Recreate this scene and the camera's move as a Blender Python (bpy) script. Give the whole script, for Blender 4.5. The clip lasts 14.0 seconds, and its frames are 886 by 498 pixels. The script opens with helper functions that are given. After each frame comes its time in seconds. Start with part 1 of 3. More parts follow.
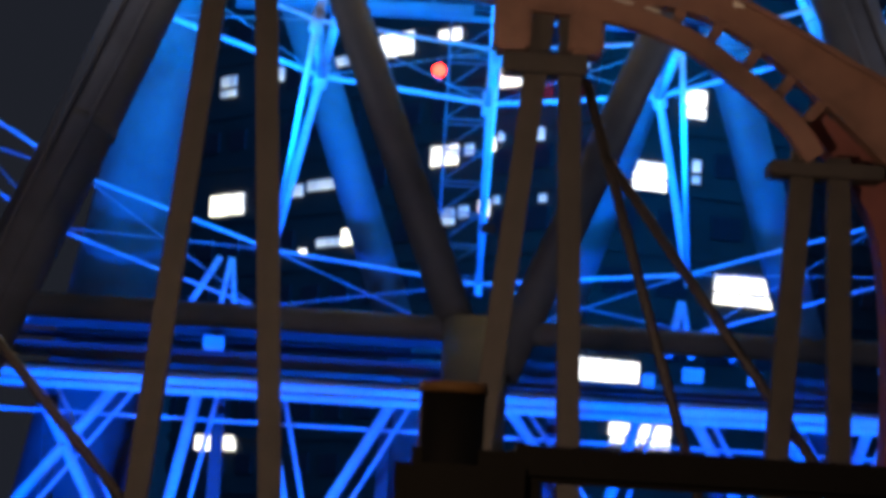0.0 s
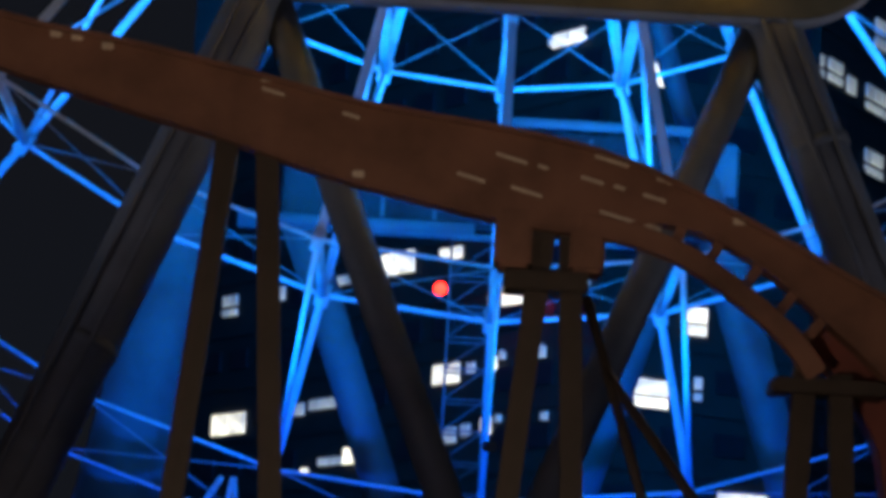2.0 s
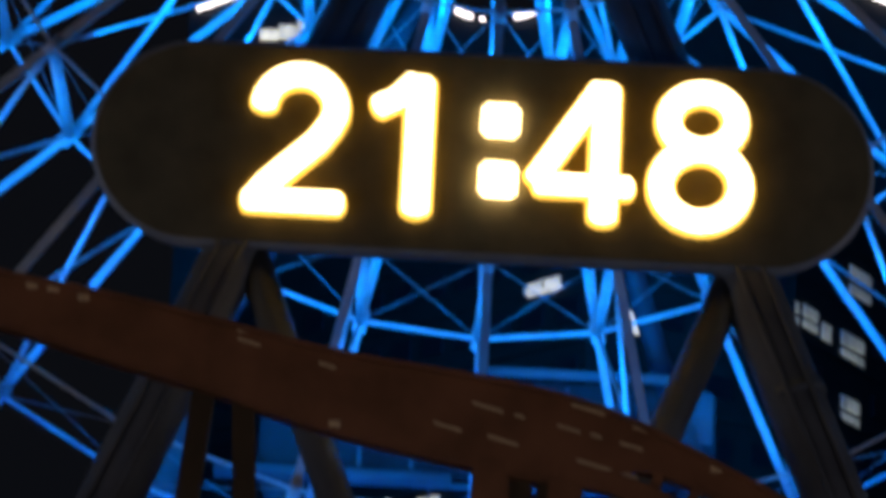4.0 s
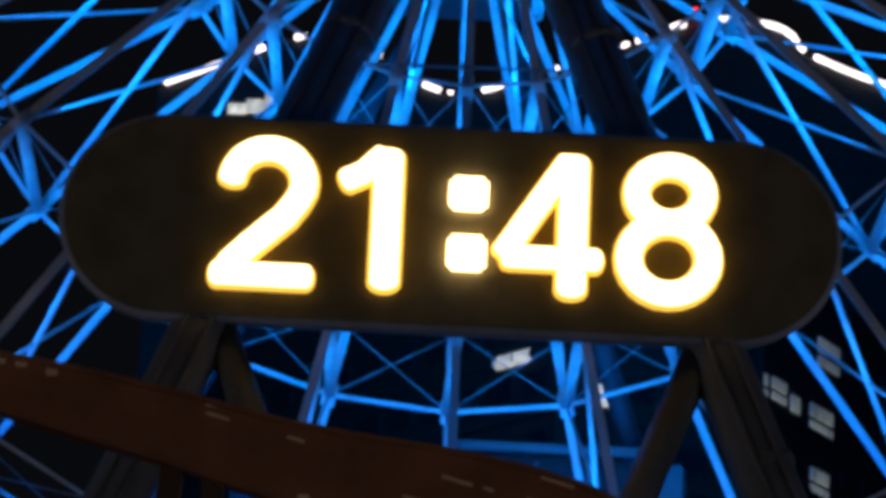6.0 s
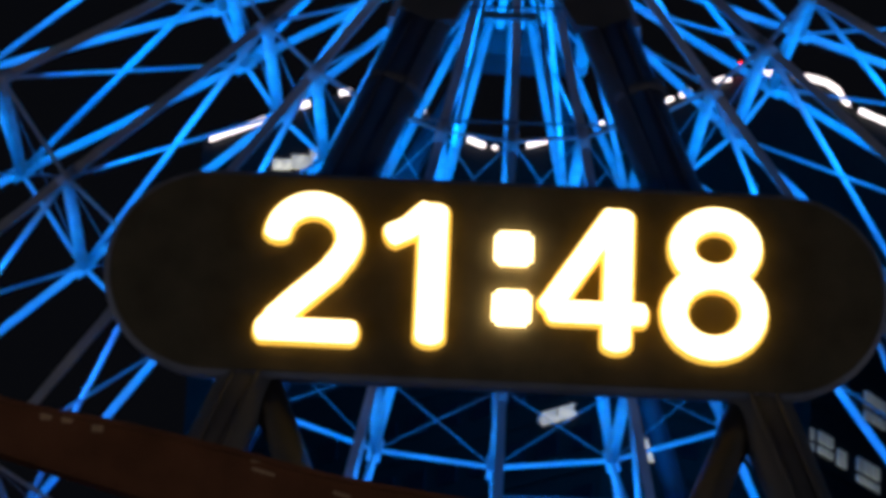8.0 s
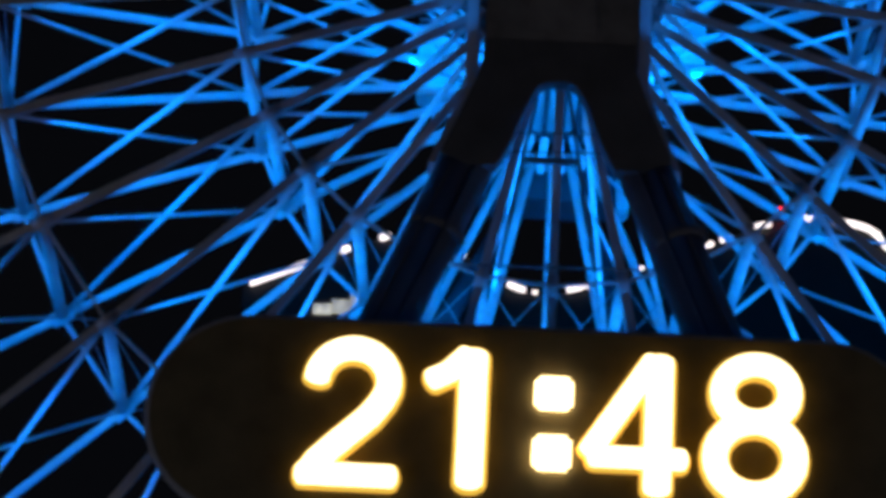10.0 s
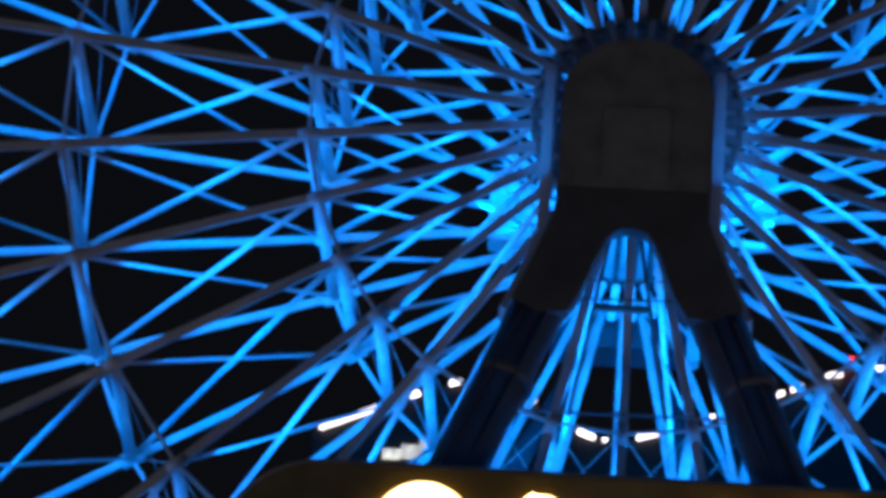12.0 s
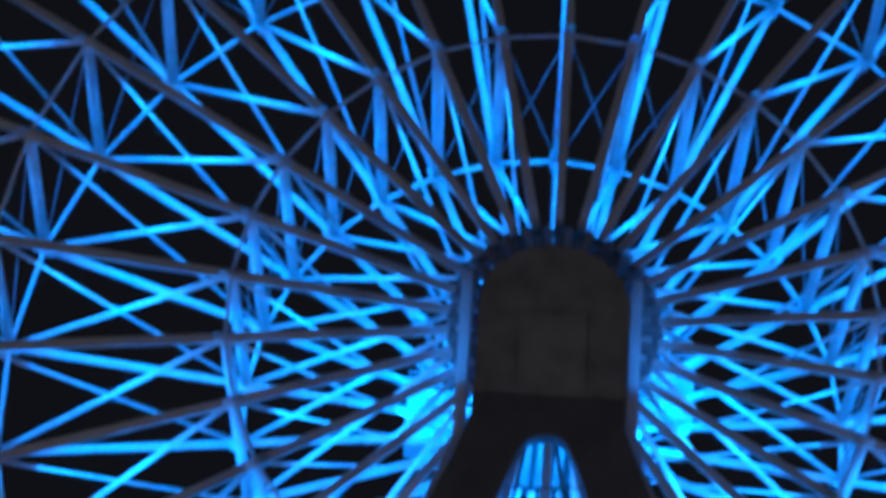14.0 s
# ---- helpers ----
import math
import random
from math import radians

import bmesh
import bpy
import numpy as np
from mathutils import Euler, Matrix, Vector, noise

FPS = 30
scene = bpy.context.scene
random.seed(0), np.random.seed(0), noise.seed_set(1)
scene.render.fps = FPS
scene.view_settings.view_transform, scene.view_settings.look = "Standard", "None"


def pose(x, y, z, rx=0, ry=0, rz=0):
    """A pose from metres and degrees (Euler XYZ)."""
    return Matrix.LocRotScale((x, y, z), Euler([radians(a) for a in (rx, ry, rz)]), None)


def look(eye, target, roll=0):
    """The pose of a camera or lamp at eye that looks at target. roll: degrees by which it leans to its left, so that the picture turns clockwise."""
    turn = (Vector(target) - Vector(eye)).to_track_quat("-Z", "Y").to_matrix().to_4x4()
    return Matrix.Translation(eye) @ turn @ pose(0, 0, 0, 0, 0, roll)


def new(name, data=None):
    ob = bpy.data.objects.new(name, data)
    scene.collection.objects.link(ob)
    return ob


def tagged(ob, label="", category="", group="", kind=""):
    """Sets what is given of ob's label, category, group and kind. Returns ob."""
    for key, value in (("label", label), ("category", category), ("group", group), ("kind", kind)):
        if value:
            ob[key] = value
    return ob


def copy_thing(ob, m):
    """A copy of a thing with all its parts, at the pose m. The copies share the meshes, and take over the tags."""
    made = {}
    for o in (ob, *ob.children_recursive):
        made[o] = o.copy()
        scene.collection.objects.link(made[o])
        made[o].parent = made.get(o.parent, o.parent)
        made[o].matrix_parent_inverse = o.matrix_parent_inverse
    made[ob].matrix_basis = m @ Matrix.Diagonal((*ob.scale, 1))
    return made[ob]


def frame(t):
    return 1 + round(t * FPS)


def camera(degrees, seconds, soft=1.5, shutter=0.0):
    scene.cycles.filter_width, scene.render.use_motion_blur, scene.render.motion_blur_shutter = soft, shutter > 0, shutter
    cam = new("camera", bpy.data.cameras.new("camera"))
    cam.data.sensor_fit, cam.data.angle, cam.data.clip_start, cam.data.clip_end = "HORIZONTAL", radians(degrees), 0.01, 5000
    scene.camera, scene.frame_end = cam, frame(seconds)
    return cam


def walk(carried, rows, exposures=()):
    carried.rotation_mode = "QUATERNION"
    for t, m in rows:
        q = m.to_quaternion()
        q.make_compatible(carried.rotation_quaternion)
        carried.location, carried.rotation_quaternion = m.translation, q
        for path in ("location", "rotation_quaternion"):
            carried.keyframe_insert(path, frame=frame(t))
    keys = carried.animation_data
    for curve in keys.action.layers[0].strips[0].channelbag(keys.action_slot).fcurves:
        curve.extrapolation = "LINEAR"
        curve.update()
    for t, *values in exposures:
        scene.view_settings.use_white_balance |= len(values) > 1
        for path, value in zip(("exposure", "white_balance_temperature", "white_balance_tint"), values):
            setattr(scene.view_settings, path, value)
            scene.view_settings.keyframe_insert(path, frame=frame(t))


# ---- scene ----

# ---- camera ----
cam = camera(15.0, 14.0, soft=4.7, shutter=0.5)
EYE = (-3.10, -150.45, 1.6)


def aim(pan, tilt, roll):
    p, t = radians(pan), radians(tilt)
    way = Vector((math.sin(p) * math.cos(t), math.cos(p) * math.cos(t), math.sin(t)))
    return look(EYE, Vector(EYE) + way * 50, roll)


TURNS = [
    (0.0, 0.486, 5.319, 3.409), (0.5, 0.687, 6.238, 3.089), (1.0, 1.325, 6.933, 3.098),
    (1.5, 0.258, 7.734, 3.171), (1.7, 0.223, 8.495, 3.196), (2.0, 0.248, 9.027, 3.200),
    (2.5, 0.385, 9.998, 3.174), (3.0, 1.046, 11.004, 3.072), (3.5, 0.766, 11.812, 3.002),
    (4.0, 0.437, 13.285, 2.825), (4.2, 0.137, 13.956, 2.749), (6.3, 0.976, 14.621, 2.493),
    (6.5, 0.850, 14.742, 2.484), (7.0, 0.238, 15.514, 2.588), (7.2, 0.087, 15.383, 2.559),
    (9.3, 0.084, 16.776, 2.532), (9.5, -0.420, 17.184, 2.852), (10.0, -0.739, 17.889, 2.887),
    (10.5, -1.015, 18.593, 3.168), (11.0, -1.527, 19.586, 3.633), (11.5, -2.038, 20.284, 3.933),
    (12.0, -2.170, 20.293, 3.996), (12.5, -1.203, 20.493, 3.502), (13.0, -1.216, 21.816, 3.849),
    (13.5, -1.116, 22.287, 3.854), (14.0, -0.893, 23.883, 3.868),
]
walk(cam, [(t, aim(p, e, r)) for t, p, e, r in TURNS],
     exposures=[(0.0, 1.9), (0.5, 1.65), (1.6, 1.3), (2.4, 0.42), (3.6, 0.05), (4.2, -0.15), (7.0, -0.5), (9.5, -0.8), (10.5, -0.9), (11.0, -0.7), (11.5, -0.2), (12.0, -0.15), (12.5, -0.05), (13.0, 0.38), (14.0, 0.42)])

# ---- sizes of the wheel ----
HUB_Z = 61.6
HALF = 6.9
FRONT_RINGS = (15.17, 26.54, 37.9, 46.5)
REAR_RINGS = (15.02, 27.17, 38.36, 46.9)
RIM_R = 49.7
SPOKES = 30
STEP = 2 * math.pi / SPOKES

# ---- world and large lights ----
world = bpy.data.worlds.new("night")
world.use_nodes = True
scene.world = world
world.node_tree.nodes["Background"].inputs[0].default_value = (0.28, 0.32, 0.46, 1)
world.node_tree.nodes["Background"].inputs[1].default_value = 0.012


def lamp(name, kind, place, power, colour, size=0.3, target=None, spread=None):
    data = bpy.data.lights.new(name, kind)
    data.energy, data.color = power, colour
    if kind == "POINT":
        data.shadow_soft_size = size
    elif kind == "SPOT":
        data.shadow_soft_size, data.spot_size, data.spot_blend = size, radians(spread or 60), 0.5
    else:
        data.shape, data.size, data.spread = "DISK", size, radians(spread or 180)
    ob = new(name, data)
    ob.matrix_world = look(place, target) if target else Matrix.Translation(place)
    return ob


BLUE = (0.0, 0.237, 1.0)
DEEP = (0.0, 0.09, 1.0)
FLOODS = []
for k in range(15):
    a = math.pi * 1.5 + k * 2 * math.pi / 15
    # each lamp sits at a front ring and shines back and inwards
    for r, to, power in ((14.2, 5.0, 480), (25.5, 15.5, 1250), (36.8, 27.5, 1250), (45.6, 39.0, 650)):
        if r < 15 and k % 3 == 1:
            continue
        FLOODS.append((r, a))
        b = a + math.pi / 30
        c, d = math.cos(b), math.sin(b)
        lamp("blue_floodlight", "AREA", (r * c, -6.3, HUB_Z + r * d), power, BLUE, 0.6, (to * c, 3.0, HUB_Z + to * d), 80 if r < 15 else 110)
for x in (-27, -10, 8, 24):
    lamp("blue_ground_floodlight", "SPOT", (x, -7, 1.2), 10000, DEEP, 0.4, (x * 0.85, 16, 17), 90)
for x in (-2.3, 2.0):
    lamp("blue_hub_floodlight", "SPOT", (x, 1.0, HUB_Z - 14.0), 3400, BLUE, 0.3, (x * 0.5, 7.5, HUB_Z - 6.5), 42)
# unseen blue uplights added before the wheel for its lowest struts
for x in (-11.5, 10.5):
    lamp("blue_strut_uplight", "SPOT", (x, -11.0, 9.5), 13000, BLUE, 0.3, (x * 0.7, -4.5, 24), 62)
for x in (-7.6, 7.4):
    lamp("blue_hub_floodlight", "SPOT", (x, -12.5, HUB_Z - 4.5), 900, BLUE, 0.3, (x * 0.5, -8.5, HUB_Z - 1.5), 50)
    lamp("blue_hub_floodlight", "SPOT", (x * 0.9, 3.0, HUB_Z - 1.0), 4800, BLUE, 0.3, (x * 0.8, 8.5, HUB_Z + 2.5), 80)
# unseen cool spots, added to tint the front legs slate
for x in (-20, -7, 6, 19):
    lamp("cool_fill_light", "SPOT", (x, -40, 4.0), 130, (0.34, 0.52, 1.0), 0.3, (x * 0.8, -17, 30), 90)
# warm unseen lights near the ground, added to bring out the coaster
for x in (-20, -1):
    lamp("warm_fill_light", "POINT", (x, -86, 8.0), 1450, (1.0, 0.68, 0.48), 0.3)
# another added close by, for the tan cap of the end post
lamp("warm_fill_light", "POINT", (-6.0, -134.0, 5.0), 120, (1.0, 0.62, 0.34), 0.2)
# unseen spots added far to both sides to lift the housing and legs
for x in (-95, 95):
    lamp("side_fill_light", "SPOT", (x, -70, 9.0), 19000, (0.78, 0.80, 1.0), 0.6, (0, -10, 58), 40)
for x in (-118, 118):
    lamp("side_fill_light", "SPOT", (x, -40, 9.0), 14000, (0.78, 0.80, 0.92), 0.6, (0, -12, 44), 20)

# ---- materials ----


def material(name, colour, rough=0.5, metal=0.0, var=0.25, scale=1.5, bump=0.1, fine=22.0, second=None):
    m = bpy.data.materials.new(name)
    m.use_nodes = True
    nt = m.node_tree
    b = nt.nodes["Principled BSDF"]
    b.inputs["Roughness"].default_value, b.inputs["Metallic"].default_value = rough, metal
    tc = nt.nodes.new("ShaderNodeTexCoord")
    big, small = nt.nodes.new("ShaderNodeTexNoise"), nt.nodes.new("ShaderNodeTexNoise")
    big.inputs["Scale"].default_value, small.inputs["Scale"].default_value = scale, fine
    big.inputs["Detail"].default_value = small.inputs["Detail"].default_value = 5
    for n in (big, small):
        nt.links.new(tc.outputs["Object"], n.inputs["Vector"])
    mixer = nt.nodes.new("ShaderNodeMath")
    mixer.operation = "MULTIPLY_ADD"
    mixer.inputs[1].default_value = 0.35
    nt.links.new(small.outputs[0], mixer.inputs[0])
    nt.links.new(big.outputs[0], mixer.inputs[2])
    info = nt.nodes.new("ShaderNodeObjectInfo")
    add = nt.nodes.new("ShaderNodeMath")
    add.operation = "MULTIPLY_ADD"
    add.inputs[1].default_value = 0.15
    nt.links.new(info.outputs["Random"], add.inputs[0])
    nt.links.new(mixer.outputs[0], add.inputs[2])
    ramp = nt.nodes.new("ShaderNodeValToRGB")
    c = second or tuple(v * (1 - 1.6 * var) for v in colour)
    ramp.color_ramp.elements[0].color, ramp.color_ramp.elements[0].position = (*c, 1), 0.38
    ramp.color_ramp.elements[1].color, ramp.color_ramp.elements[1].position = (*colour, 1), 0.92
    nt.links.new(add.outputs[0], ramp.inputs[0])
    nt.links.new(ramp.outputs[0], b.inputs["Base Color"])
    if bump:
        bm_node = nt.nodes.new("ShaderNodeBump")
        bm_node.inputs["Strength"].default_value, bm_node.inputs["Distance"].default_value = bump, 0.02
        nt.links.new(small.outputs[0], bm_node.inputs["Height"])
        nt.links.new(bm_node.outputs[0], b.inputs["Normal"])
    return m


def glowing(name, colour, strength, var=0.0, scale=3.0):
    m = bpy.data.materials.new(name)
    m.use_nodes = True
    nt = m.node_tree
    b = nt.nodes["Principled BSDF"]
    b.inputs["Base Color"].default_value = (*colour, 1)
    b.inputs["Emission Color"].default_value = (*colour, 1)
    b.inputs["Emission Strength"].default_value = strength
    if var:
        info = nt.nodes.new("ShaderNodeObjectInfo")
        tc, n = nt.nodes.new("ShaderNodeTexCoord"), nt.nodes.new("ShaderNodeTexNoise")
        n.inputs["Scale"].default_value = scale
        nt.links.new(tc.outputs["Object"], n.inputs["Vector"])
        ma, mb = nt.nodes.new("ShaderNodeMath"), nt.nodes.new("ShaderNodeMath")
        ma.operation, mb.operation = "MULTIPLY_ADD", "MULTIPLY"
        ma.inputs[1].default_value, ma.inputs[2].default_value = var, 1 - var
        nt.links.new(info.outputs["Random"], ma.inputs[0])
        nt.links.new(ma.outputs[0], mb.inputs[0])
        mp = nt.nodes.new("ShaderNodeMapRange")
        mp.inputs[1].default_value, mp.inputs[2].default_value = 0.3, 0.7
        mp.inputs[3].default_value, mp.inputs[4].default_value = strength * 0.25, strength * 1.3
        nt.links.new(n.outputs[0], mp.inputs[0])
        nt.links.new(mp.outputs[0], mb.inputs[1])
        nt.links.new(mb.outputs[0], b.inputs["Emission Strength"])
    return m


WHITE = material("white_painted_steel", (0.74, 0.75, 0.76), 0.45, 0.0, 0.2, 0.7)
GREY = material("grey_painted_steel", (0.40, 0.41, 0.44), 0.5, 0.0, 0.25, 0.6)
HUBDARK = material("dark_hub_steel", (0.32, 0.315, 0.315), 0.55, 0.0, 0.3, 0.8)
RED = material("brown_red_painted_steel", (0.28, 0.145, 0.10), 0.55, 0.0, 0.45, 0.5)
OXIDE = material("red_oxide_painted_steel", (0.27, 0.085, 0.07), 0.55, 0.0, 0.3, 0.8)
POST = material("dark_brown_steel", (0.055, 0.046, 0.038), 0.6, 0.0, 0.3, 0.8)
# warm brown instead of black stands in for the digits' haze
PANEL_BROWN = material("halo_brown_panel_sheet", (0.23, 0.185, 0.10), 0.6, 0.0, 0.3, 0.6)
ROOF = material("black_roof_sheet", (0.008, 0.007, 0.006), 0.7, 0.0, 0.3, 3.0)
FACADE = material("dark_facade_concrete", (0.036, 0.035, 0.026), 0.7, 0.0, 0.3, 0.3)
GROUND = material("dark_asphalt", (0.055, 0.053, 0.05), 0.85, 0.0, 0.35, 0.15, 0.3, 12.0)
DIGIT = glowing("warm_white_led_face", (1.0, 0.80, 0.42), 7.0)
# glowing digit sides put the digits' amber halo into the shape
HALO = glowing("amber_halo_glow", (1.0, 0.58, 0.07), 1.7)
WINDOW = glowing("lit_window_glass", (1.0, 0.95, 0.74), 1.1, 0.5, 1.6)
STRIP = glowing("cool_white_led_strip", (1.0, 0.88, 0.86), 4.0)
REDLAMP = glowing("red_warning_lamp", (1.0, 0.012, 0.006), 9.0)
LEGSTEEL = material("mid_grey_steel", (0.17, 0.175, 0.19), 0.55, 0.0, 0.3, 0.5)
# darkened copy of the grey steel: shade of rear parts put into colour
DIMSTEEL = material("darkened_grey_steel", (0.05, 0.05, 0.06), 0.55, 0.0, 0.3, 0.5)
SLATE = material("slate_wall_sheet", (0.03, 0.03, 0.035), 0.6, 0.0, 0.3, 0.6)
PALE = material("pale_streak_paint", (0.80, 0.74, 0.62), 0.4, 0.0, 0.15, 2.0)
WINDOW_DIM = glowing("dim_window_glass", (0.9, 0.97, 0.82), 0.19, 0.6, 0.8)
TAN = material("tan_cap", (0.45, 0.24, 0.09), 0.6)
DARKGLASS = material("dark_window_glass", (0.02, 0.022, 0.026), 0.4, 0.0, 0.2, 1.0, 0.0)

# ---- mesh helpers ----


def mesh_of(name, bm, mat):
    me = bpy.data.meshes.new(name)
    bm.to_mesh(me)
    bm.free()
    me.materials.append(mat)
    return me


def part(name, bm, mat, parent, label=""):
    me = bm if isinstance(bm, bpy.types.Mesh) else mesh_of(name, bm, mat)
    ob = new(name, me)
    ob.parent = parent
    if label:
        ob["label"] = label
    return ob


def thing(name, label, category, group="", kind="", place=(0, 0, 0)):
    ob = new(name)
    ob.location = place
    ob.empty_display_size = 0.5
    return tagged(ob, label, category, group, kind)


def tube(p0, p1, r, n=8, r2=None, bm=None):
    bm = bm or bmesh.new()
    p0, p1 = Vector(p0), Vector(p1)
    q = (p1 - p0).to_track_quat("Z", "Y")
    r2 = r if r2 is None else r2
    rows = []
    for p, rad in ((p0, r), (p1, r2)):
        rows.append([bm.verts.new(p + q @ Vector((rad * math.cos(2 * math.pi * (i + 0.5) / n), rad * math.sin(2 * math.pi * (i + 0.5) / n), 0))) for i in range(n)])
    for i in range(n):
        f = bm.faces.new((rows[0][i], rows[0][(i + 1) % n], rows[1][(i + 1) % n], rows[1][i]))
        f.smooth = n > 6
    bm.faces.new(list(reversed(rows[0])))
    bm.faces.new(rows[1])
    return bm


def beam(p0, p1, wide, deep, up=(0, 0, 1), bm=None):
    """A box girder from p0 to p1."""
    bm = bm or bmesh.new()
    p0, p1 = Vector(p0), Vector(p1)
    d = (p1 - p0).normalized()
    side = d.cross(Vector(up)).normalized()
    top = side.cross(d).normalized()
    rows = [[bm.verts.new(p + side * sx * wide / 2 + top * sz * deep / 2) for sx, sz in ((-1, -1), (1, -1), (1, 1), (-1, 1))] for p in (p0, p1)]
    for i in range(4):
        bm.faces.new((rows[0][i], rows[0][(i + 1) % 4], rows[1][(i + 1) % 4], rows[1][i]))
    bm.faces.new(list(reversed(rows[0])))
    bm.faces.new(rows[1])
    return bm


def pipe(pts, r, n=8):
    """A bent round tube through the points."""
    bm = bmesh.new()
    rows = []
    for i, p in enumerate(pts):
        q = (pts[min(i + 1, len(pts) - 1)] - pts[max(i - 1, 0)]).to_track_quat("Z", "Y")
        rows.append([bm.verts.new(p + q @ Vector((r * math.cos(2 * math.pi * k / n), r * math.sin(2 * math.pi * k / n), 0))) for k in range(n)])
    for a, b in zip(rows[:-1], rows[1:]):
        for k in range(n):
            bm.faces.new((a[k], a[(k + 1) % n], b[(k + 1) % n], b[k])).smooth = True
    bm.faces.new(list(reversed(rows[0])))
    bm.faces.new(rows[-1])
    return bm


def box(x0, x1, y0, y1, z0, z1, bevel=0.0, bm=None):
    bm = bm or bmesh.new()
    made = bmesh.ops.create_cube(bm, size=1, matrix=Matrix.Translation(((x0 + x1) / 2, (y0 + y1) / 2, (z0 + z1) / 2)) @ Matrix.Diagonal((x1 - x0, y1 - y0, z1 - z0, 1)))
    if bevel:
        edges = list({e for v in made["verts"] for e in v.link_edges})
        bmesh.ops.bevel(bm, geom=edges, offset=bevel, segments=2, affect="EDGES")
    return bm


# ---- ground ----
bm = bmesh.new()
bmesh.ops.create_grid(bm, x_segments=24, y_segments=24, size=1500)
ground = new("ground", mesh_of("ground", bm, GROUND))
tagged(ground, "dark asphalt ground of the amusement park at night", "ground", kind="structure")

# ---- the wheel ----
wheel = thing("ferris_wheel", "giant white steel truss Ferris wheel lit by blue floodlights", "ferris wheel", place=(0, 0, HUB_Z))
F, B = -HALF, HALF


def rim_point(r, a, y):
    return (r * math.cos(a), y, r * math.sin(a))


def sector(name, p0, p1, r, n=8, mat=WHITE, count=SPOKES):
    me = mesh_of(name, tube(p0, p1, r, n), mat)
    for k in range(count):
        ob = part(name, me, mat, wheel)
        ob.matrix_local = Matrix.Rotation(-(math.pi * 1.5 + k * STEP), 4, "Y")


HUB_R = 4.1
spoke_plate = mesh_of("front_spoke", beam((HUB_R, F, 0), (FRONT_RINGS[2] + 0.4, F, 0), 0.24, 0.40, (0, 0, 1)), WHITE)
spoke_tube = mesh_of("back_spoke", tube((HUB_R, B, 0), (REAR_RINGS[3], B, 0), 0.21), WHITE)
spoke_slim = mesh_of("back_spoke", tube((HUB_R, B, 0), (REAR_RINGS[3], B, 0), 0.13), WHITE)
for k in range(SPOKES):
    turn = Matrix.Rotation(-(math.pi * 1.5 + k * STEP), 4, "Y")
    part("front_spoke", spoke_plate, WHITE, wheel).matrix_local = turn
    part("back_spoke", spoke_slim if k % 15 == 0 else spoke_tube, WHITE, wheel).matrix_local = turn
front_stops, rear_stops = (HUB_R + 0.3,) + FRONT_RINGS, (HUB_R + 0.3,) + REAR_RINGS
for i, (rf, rb) in enumerate(zip(FRONT_RINGS, REAR_RINGS)):
    sector("back_ring_chord", rim_point(rb, 0, B), rim_point(rb, STEP, B), 0.125 if i < 3 else 0.085, 6)
    sector("diagonal_strut", (front_stops[i], F, 0), (rb, B, 0), 0.145)
    sector("node_plate", (rb - 0.55, B, 0), (rb + 0.55, B, 0), 0.36 if i < 3 else 0.2, 8)
    if i == 3:
        continue
    sector("axial_bar", (rf, F, 0), (rb, B, 0), 0.29 if i < 2 else 0.24)
    sector("front_ring_chord", rim_point(rf, 0, F), rim_point(rf, STEP, F), 0.09, 6)
    sector("ring_brace", rim_point(rf, 0, F), rim_point(rb, STEP, B), 0.03, 6, GREY)
    sector("ring_brace", rim_point(rb, 0, B), rim_point(rf, STEP, F), 0.03, 6, GREY)
    sector("counter_strut", (rear_stops[i], B, 0), (rf, F, 0), 0.09)
    sector("node_plate", (rf - 0.5, F + 0.1, 0), (rf + 0.5, F + 0.1, 0), 0.30, 8)
# the outer rim: a second chord outside the last ring, cross-braced with thin rods
RING = REAR_RINGS[3]
sector("outer_rim_chord", rim_point(RIM_R, 0, B), rim_point(RIM_R, STEP, B), 0.075, 6)
sector("rim_rod", rim_point(RING, 0, B), rim_point(RIM_R, STEP, B), 0.038, 6, GREY)
sector("rim_rod", rim_point(RIM_R, 0, B), rim_point(RING, STEP, B), 0.038, 6, GREY)

# hub: drum, two flanges with lugs
part("hub_drum", tube((0, F - 1.2, 0), (0, B + 1.2, 0), 3.1, 40), WHITE, wheel)
drum_rib = mesh_of("drum_rib", box(3.0, 3.42, F + 0.8, B - 0.8, -0.13, 0.13), DIMSTEEL)
for k in range(24):
    part("drum_rib", drum_rib, DIMSTEEL, wheel).matrix_local = Matrix.Rotation(-(k + 0.5) * math.pi / 12, 4, "Y")
for y, nm in ((F, "front_flange"), (B, "back_flange")):
    # the back flange takes the darkened steel as its shade
    part(nm, tube((0, y - 0.35, 0), (0, y + 0.35, 0), 3.4, 48), GREY if y < 0 else DIMSTEEL, wheel)
    hoop = [Vector((4.72 * math.cos(t), y, 4.72 * math.sin(t))) for t in np.linspace(0, 2 * math.pi, 61)]
    part("spoke_hoop", pipe(hoop, 0.2), HUBDARK, wheel, "dark steel hoop round the hub")
lug = mesh_of("spoke_lug", box(3.3, 4.95, F - 0.5, F + 0.5, -0.2, 0.2, 0.06), HUBDARK)
lug2 = mesh_of("spoke_lug", box(3.3, 4.95, B - 0.5, B + 0.5, -0.2, 0.2, 0.06), WHITE)
for k in range(SPOKES):
    for me in (lug, lug2):
        part("spoke_lug", me, HUBDARK, wheel).matrix_local = Matrix.Rotation(-(k * STEP), 4, "Y")

